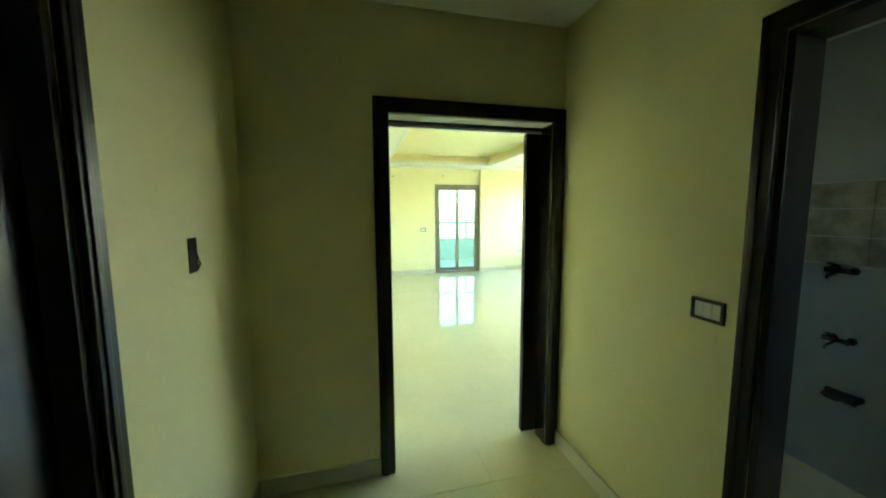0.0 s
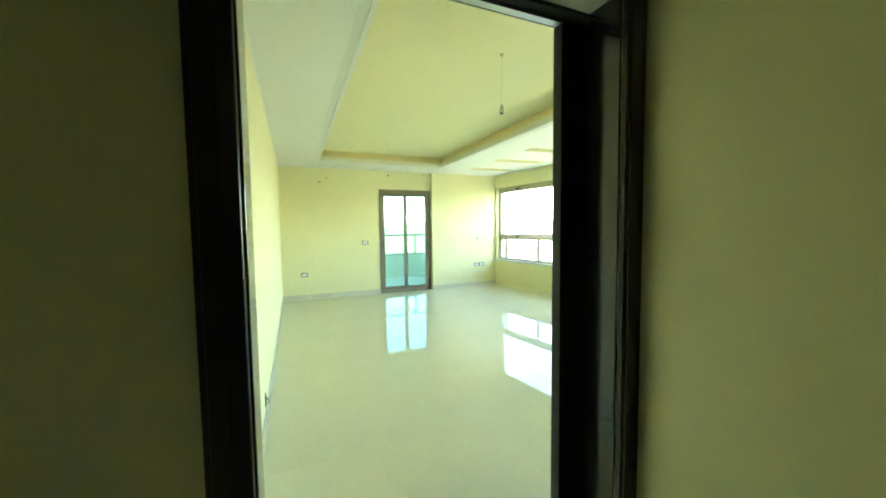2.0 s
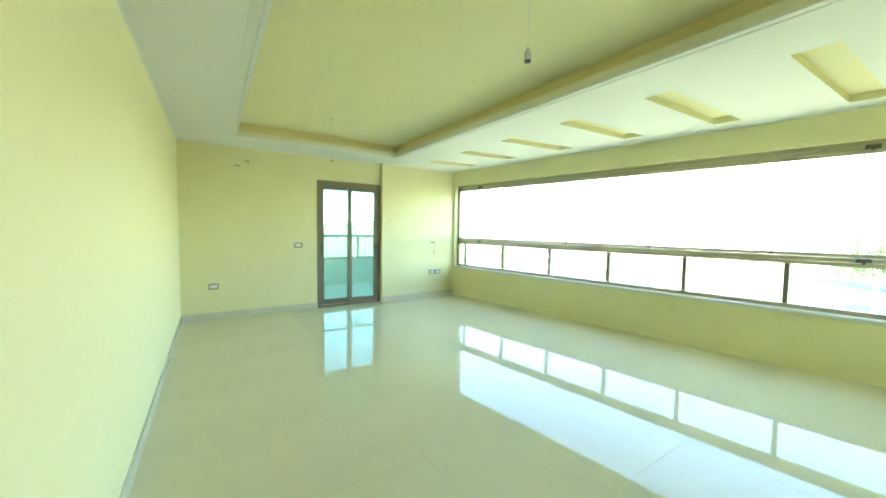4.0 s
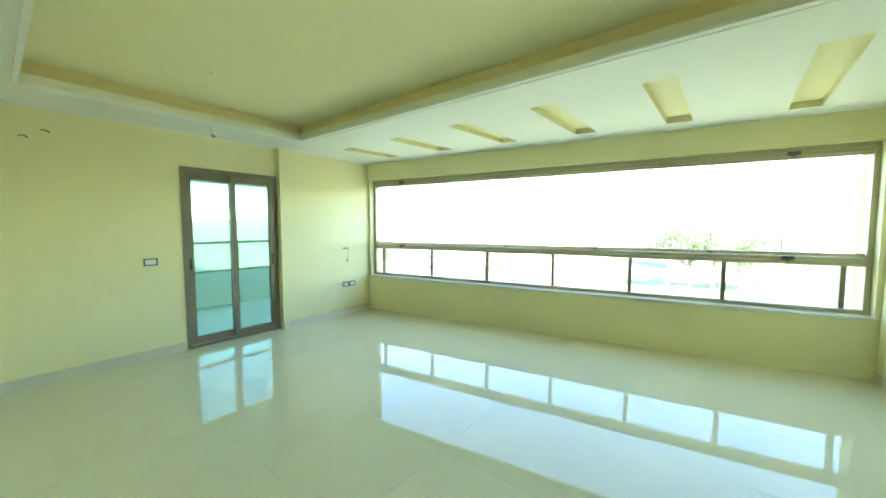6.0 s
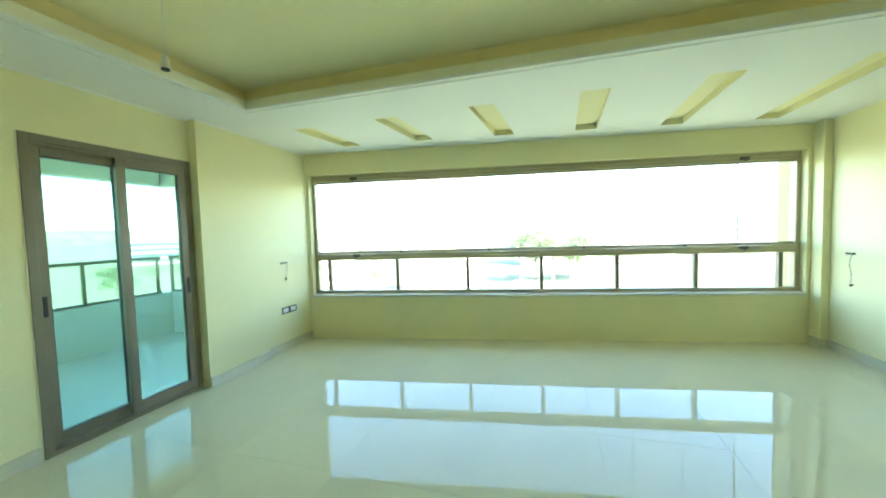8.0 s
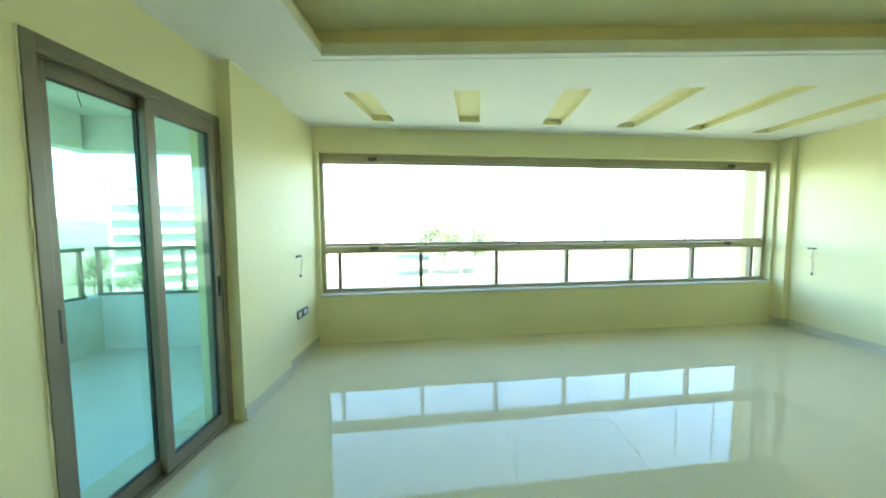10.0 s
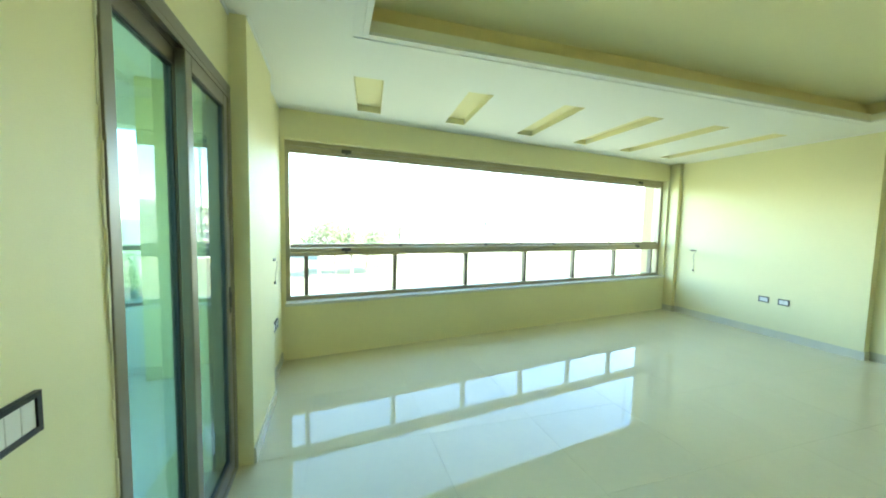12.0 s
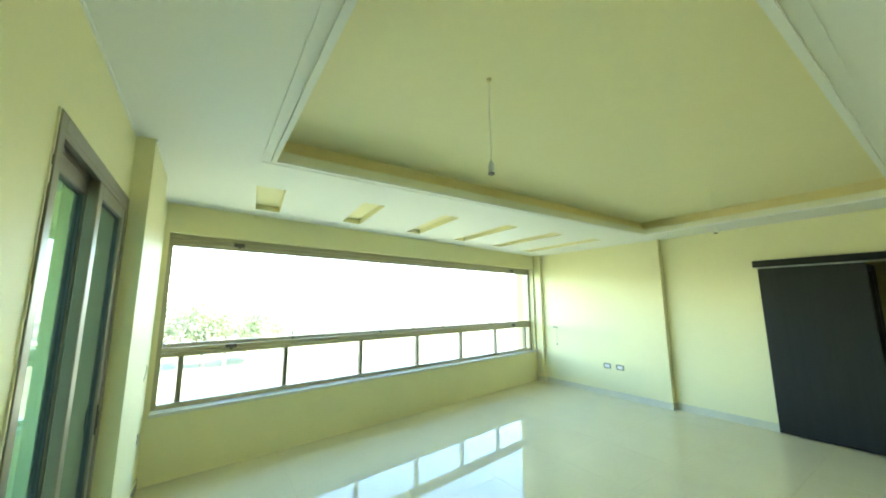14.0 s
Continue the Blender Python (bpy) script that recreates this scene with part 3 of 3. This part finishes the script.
def mixer(m, label):
    """Wall mixer: two wall roses, a body, a lever and a spout."""
    t = thing("mixer_tap", m @ Matrix.Scale(0.62, 4), label, "tap", "bathroom taps")
    bm = bmesh.new()
    bm_tube(bm, [(-0.085, 0, 0), (-0.05, 0, 0.0), (0.05, 0, 0.0), (0.085, 0, 0)], [0.026, 0.022, 0.022, 0.026], 12)
    for x in (-0.07, 0.07):
        bm_tube(bm, [(x, -0.06, 0), (x, 0, 0)], 0.014, 10)
        bm_tube(bm, [(x, -0.07, 0), (x, -0.058, 0)], 0.032, 14)
    part("body", bm, DARKMETAL, t, smooth=True)
    bm = bmesh.new()
    bm_tube(bm, [(0, 0, -0.01), (0, 0.06, -0.02), (0, 0.13, -0.035), (0, 0.14, -0.06)], 0.011, 10)
    part("spout", bm, DARKMETAL, t, smooth=True)
    bm = bmesh.new()
    bm_tube(bm, [(0, 0, 0.02), (0, 0.02, 0.045), (0.02, 0.11, 0.07)], [0.016, 0.012, 0.007], 10)
    part("lever", bm, DARKMETAL, t, smooth=True)
    return t


DARKMETAL = material("dark_chrome", (0.08, 0.08, 0.08), 0.25, metal=1.0)
mixer(pose(BHX - 0.07, 1.50, 1.17, 0, 0, 90), "dark chrome wall mixer over the patterned tile band")
mixer(pose(BHX - 0.07, 1.48, 0.80, 0, 0, 90), "dark chrome wall mixer on the plain tiles")
ph = thing("paper_holder", pose(BHX, 1.50, 0.48), "dark metal paper holder on the bathroom wall", "holder")
bm = bmesh.new()
bm_box(bm, -0.02, 0.0, -0.03, 0.03, -0.03, 0.03)
bm_tube(bm, [(-0.02, 0.02, 0), (-0.06, 0.02, 0), (-0.06, -0.12, 0)], 0.006, 8)
part("bracket", bm, DARKMETAL, ph)
bm = bmesh.new()
bm_box(bm, -0.10, -0.012, -0.13, 0.0, 0.012, 0.035)
part("flap", bm, DARKMETAL, ph, bevel=0.004)

# ---------- balcony ----------
BFZ = -0.03
PB_U = -2.62                  # balcony corner, along the window wall's line
PTOP, RTOP = 0.60, 1.17
NPY = 10.95
structure("balcony_floor", [(0.6, 5.3, NY + 0.2, NPY + 0.25, -0.25, BFZ)], BALC_TILE, "pale tiled balcony floor", "floor")
structure("balcony_parapet_north", [(0.6, 5.15, NPY, NPY + 0.15, -0.25, PTOP), (0.6, 0.75, NY + 0.2, NPY, -0.25, PTOP)], BALC_PAINT, "low white painted parapet of the balcony", "parapet")
structure("balcony_parapet_east", [(PB_U, -1.1, 0.19, 0.33, -0.25, PTOP)], BALC_PAINT, "low white painted parapet of the balcony", "parapet", m=WM)
structure("balcony_pier", [(-1.15, -0.26, -0.05, 0.30, -0.25, 2.9)], CREAM, "cream rendered pier between the balcony and the window", "wall", m=WM)
structure("balcony_ceiling", [(0.6, 5.5, NY + 0.2, NPY + 0.25, 2.62, 2.96)], WHITE, "white balcony soffit", "ceiling")
structure("balcony_beam_north", [(0.6, 5.05, NPY - 0.02, NPY + 0.2, 2.24, 2.619)], WHITE, "white edge beam over the balcony", "beam")
structure("balcony_beam_east", [(PB_U - 0.1, -1.15, 0.14, 0.36, 2.245, 2.619)], WHITE, "white edge beam over the balcony", "beam", m=WM)


def railing(name, m, posts, length):
    """Posts, panes and a handrail along local x."""
    r = thing(name, m, "green glass railing with bronze posts on the parapet", "railing", "balcony railings")
    h = RTOP - PTOP
    for x in posts:
        box_part("post", (x - 0.018, x + 0.018, -0.02, 0.02, 0.0, h - 0.045), ALU, r)
    for a, b in zip(posts, posts[1:]):
        g = box_part("pane", (a + 0.02, b - 0.02, -0.004, 0.004, 0.04, h - 0.05), RAILGLASS, r, bevel=0)
        g.visible_shadow = False
    box_part("handrail", (0, length, -0.03, 0.03, h - 0.045, h), ALU, r)
    box_part("bottom_rail", (0, length, -0.02, 0.02, 0.0, 0.035), ALU, r)
    return r


RAILGLASS = glass_material("railing_glass", (0.94, 0.98, 0.93))
railing("balcony_railing", pose(0.7, NPY + 0.07, PTOP), [0.1, 0.7, 1.6, 2.5, 3.4, 4.3], 4.34)
railing("balcony_railing", WM @ pose(PB_U + 0.05, 0.26, PTOP), [0.02, 0.92, 1.45], 1.46)
bm = bmesh.new()
bm_tube(bm, [(0, 0, 0.0), (0.01, 0.01, -0.08), (-0.01, 0.0, -0.17), (0.015, 0.0, -0.26)], 0.004, 6)
cb = thing("loose_cable", pose(4.05, 9.9, 2.62), "loose cable hanging from the balcony soffit", "cable")
part("cable", bm, BLACKPLASTIC, cb)

# ---------- outside ----------
structure("outside_wing_wall", [(WLEN + 0.0, WLEN + 0.2, 0.165, 0.34, -14, 2.96)], DIMMED_CREAM, "cream rendered wing wall outside the window, dimmed in its colour", "wall", m=WM)
GZ = -13.0
EARTH = material("dry_earth_and_fields", (0.22, 0.21, 0.15), 0.95, alt=(0.12, 0.14, 0.07), scale=0.02)
CONCRETE = material("pale_render", (0.62, 0.60, 0.54), 0.9, spread=0.08, scale=0.4)
# window colours lightened to imitate haze and glare, the second one more strongly
HAZEGLASS = material("haze_lifted_window", (0.24, 0.225, 0.18), 0.5)
FARHAZEGLASS = material("far_haze_window", (0.55, 0.54, 0.49), 0.7)
LEAF = material("tree_leaf", (0.12, 0.14, 0.085), 0.7, alt=(0.08, 0.10, 0.055), scale=1.5)
tl = LEAF.node_tree.nodes.new("ShaderNodeBsdfTranslucent")
tl.inputs["Color"].default_value = (0.13, 0.155, 0.09, 1)
ax = LEAF.node_tree.nodes.new("ShaderNodeAddShader")
LEAF.node_tree.links.new(LEAF.node_tree.nodes["Principled BSDF"].outputs["BSDF"], ax.inputs[0])
LEAF.node_tree.links.new(tl.outputs["BSDF"], ax.inputs[1])
LEAF.node_tree.links.new(ax.outputs["Shader"], LEAF.node_tree.nodes["Material Output"].inputs["Surface"])
# bark paled in colour to imitate the bright haze over the trunks
BARK = material("haze_paled_bark", (0.34, 0.30, 0.24), 0.9, spread=0.2, scale=5)
ASPHALT = material("asphalt", (0.06, 0.06, 0.06), 0.9, spread=0.1, scale=2)
ROOFTILE = material("roof_red", (0.36, 0.16, 0.10), 0.8, spread=0.1, scale=1)
gm = bpy.data.meshes.new("ground")
gm.from_pydata([(-4000, -4000, GZ), (4000, -4000, GZ), (4000, 4000, GZ), (-4000, 4000, GZ)], [], [(0, 1, 2, 3)])
gm.materials.append(EARTH)
tagged(new("ground", gm), "dry ground with green fields reaching the horizon", "ground", kind="structure")
structure("road", [(40, 46, -300, 400, GZ, GZ + 0.03)], ASPHALT, "asphalt road below the building", "road")


def at_bearing(az, dist):
    """A place on the ground, from the window, by bearing clockwise from +y and distance."""
    a = radians(az)
    return 3.0 + dist * math.sin(a), 6.0 + dist * math.cos(a)


def apartment(az, dist, w, d, floors, label, balconies=True, turn=0.0, fh=3.1, bays=4, infill=None):
    x, y = at_bearing(az, dist)
    t = thing("apartment_building", pose(x, y, GZ, 0, 0, -az + turn), label, "building", "apartment buildings")
    h = floors * fh + 0.6
    box_part("wall", (-w / 2, w / 2, 0, d, 0, h), CONCRETE, t, bevel=0)
    box_part("roof", (-w / 2 - 0.3, w / 2 + 0.3, -0.3, d + 0.3, h, h + 0.35), CONCRETE, t, bevel=0)
    box_part("stair_tower", (-w / 8, w / 8, d * 0.3, d * 0.7, h + 0.35, h + 2.6), CONCRETE, t, bevel=0)
    bw = w / bays
    for f in range(floors):
        z = f * fh + 0.4
        for b in range(bays):
            x0 = -w / 2 + b * bw
            wn_ = box_part("window", (x0 + bw * 0.28, x0 + bw * 0.72, -0.06, 0.02, z + 0.9, z + 2.2), infill or HAZEGLASS, t, bevel=0)
            box_part("sill", (x0 + bw * 0.25, x0 + bw * 0.75, -0.16, -0.0, z + 0.8, z + 0.9), CONCRETE, wn_, bevel=0)
        if balconies:
            bl = box_part("balcony", (-w / 2 + 0.6, w / 2 - 0.6, -1.5, 0.0, z - 0.18, z), CONCRETE, t, bevel=0)
            box_part("balcony_front", (-w / 2 + 0.6, w / 2 - 0.6, -1.5, -1.4, z, z + 0.95), CONCRETE, bl, bevel=0)
    return t


apartment(52, 100, 26, 14, 7, "pale apartment building with long balconies on every storey", True, 6, infill=FARHAZEGLASS)
apartment(73, 64, 14, 12, 8, "white apartment building with a column of small windows", False, -8, bays=3)
apartment(93, 135, 30, 16, 9, "pale apartment building behind trees", False, 4, bays=6, infill=FARHAZEGLASS)
apartment(103, 150, 26, 16, 5, "pale apartment building far off in the haze", True, 10, infill=FARHAZEGLASS)
apartment(36, 260, 40, 18, 5, "pale apartment building far off across the fields", True, -5, bays=6, infill=FARHAZEGLASS)
apartment(112, 170, 34, 16, 6, "pale apartment building far off in the haze", True, -8, bays=5, infill=FARHAZEGLASS)


def tree(az, dist, h, label, seed):
    """Trunk, limbs and a crown of leaf clumps with gaps."""
    rnd = random.Random(seed)
    x, y = at_bearing(az, dist)
    t = thing("tree", pose(x, y, GZ, 0, 0, rnd.uniform(0, 360)), label, "tree", "trees outside")
    bm = bmesh.new()
    top = h * 0.55
    bm_tube(bm, [(0, 0, 0), (0.1, 0, top * 0.4), (-0.1, 0.1, top), (0.1, 0.1, h * 0.85)], [h * 0.03, h * 0.024, h * 0.016, 0.03], 8)
    tips = []
    for k in range(9):
        a = rnd.uniform(0, 6.283)
        z0 = rnd.uniform(0.3, 0.75) * h
        r = rnd.uniform(0.18, 0.34) * h
        tip = (r * math.cos(a), r * math.sin(a), z0 + rnd.uniform(0.08, 0.2) * h)
        bm_tube(bm, [(0, 0, z0), (tip[0] * 0.5, tip[1] * 0.5, z0 + 0.06 * h), tip], [h * 0.012, h * 0.008, 0.02], 6)
        tips.append(tip)
    part("trunk", bm, BARK, t)
    verts, faces = [], []
    for k in range(3000):
        c0 = rnd.choice(tips + [(0, 0, h * 0.85), (0, 0, h * 0.7)])
        p = Vector((rnd.gauss(c0[0], h * 0.09), rnd.gauss(c0[1], h * 0.09), rnd.gauss(c0[2], h * 0.07)))
        u = Vector((rnd.uniform(-1, 1), rnd.uniform(-1, 1), rnd.uniform(-1, 1))).normalized()
        v = u.orthogonal().normalized()
        w = u.cross(v)
        sz = rnd.uniform(0.12, 0.3) * h / 12
        b0 = len(verts)
        for q in (-v - 0.4 * w, -0.2 * v + 0.5 * w, v + 0.2 * w, 0.3 * v - 0.6 * w):
            verts.append(tuple(p + q * sz))
        faces.append((b0, b0 + 1, b0 + 2, b0 + 3))
    me = bpy.data.meshes.new("crown")
    me.from_pydata(verts, [], faces)
    me.materials.append(LEAF)
    ob = new("crown", me)
    ob.parent = t
    return t


for k, (az, dist, h) in enumerate(((86.5, 95, 17), (89, 100, 15.5), (91.5, 98, 14.5), (94, 105, 14.5), (96, 100, 14), (99, 110, 14), (62, 70, 9), (47, 80, 8.5), (43, 95, 9), (58, 60, 7), (30, 110, 9))):
    tree(az, dist, h, "leafy green tree below the flat", 40 + k)
# low hills at the horizon
rnd = random.Random(7)
hv, hf = [], []
N = 96
for i in range(N + 1):
    a = radians(-60 + 240 * i / N)
    hh = 40 + 28 * math.sin(i * 0.21) + 14 * math.sin(i * 0.57 + 1) + rnd.uniform(-3, 3)
    hv += [(2400 * math.sin(a), 2400 * math.cos(a), GZ), (2600 * math.sin(a), 2600 * math.cos(a), GZ + max(8, hh)), (3200 * math.sin(a), 3200 * math.cos(a), GZ)]
for i in range(N):
    for j in range(2):
        b0 = i * 3 + j
        hf.append((b0, b0 + 3, b0 + 4, b0 + 1))
hm = bpy.data.meshes.new("hills")
hm.from_pydata(hv, [], hf)
hm.materials.append(EARTH)
tagged(new("hills", hm), "low hazy hills along the horizon", "hills", kind="structure")

# ---------- floors ----------
structure("floor", [(-0.3, 6.7, -2.3, NY + 0.2, -0.25, -0.0012)], GROUT, "cream polished porcelain tile floor with fine joints", "floor")
floor_ob = bpy.data.objects["floor"]
TS = 0.778
bm = bmesh.new()
bm_box(bm, 0.00045, TS - 0.00045, 0.00045, TS - 0.00045, -0.009, 0.0)
bmesh.ops.bevel(bm, geom=list(bm.edges), offset=0.0003, segments=1, affect="EDGES")
tile_me = bpy.data.meshes.new("tile")
bm.to_mesh(tile_me)
bm.free()
tile_me.materials.append(TILE)
TX0, TY0 = -0.242, 0.358
tile_rnd = random.Random(11)
for i in range(0, 9):
    for j in range(-4, 11):
        x, y = TX0 + i * TS, TY0 + j * TS
        cx, cy = x + TS / 2, y + TS / 2
        if cy < 1.2 and cx > 2.2:
            continue
        if (Vector((x, y, 0)) - WA).dot(WN) > -0.02:
            continue
        ob = new("tile", tile_me)
        ob.matrix_world = pose(x, y, 0, tile_rnd.gauss(0, 0.012), tile_rnd.gauss(0, 0.012), 0)
        ob.parent = floor_ob
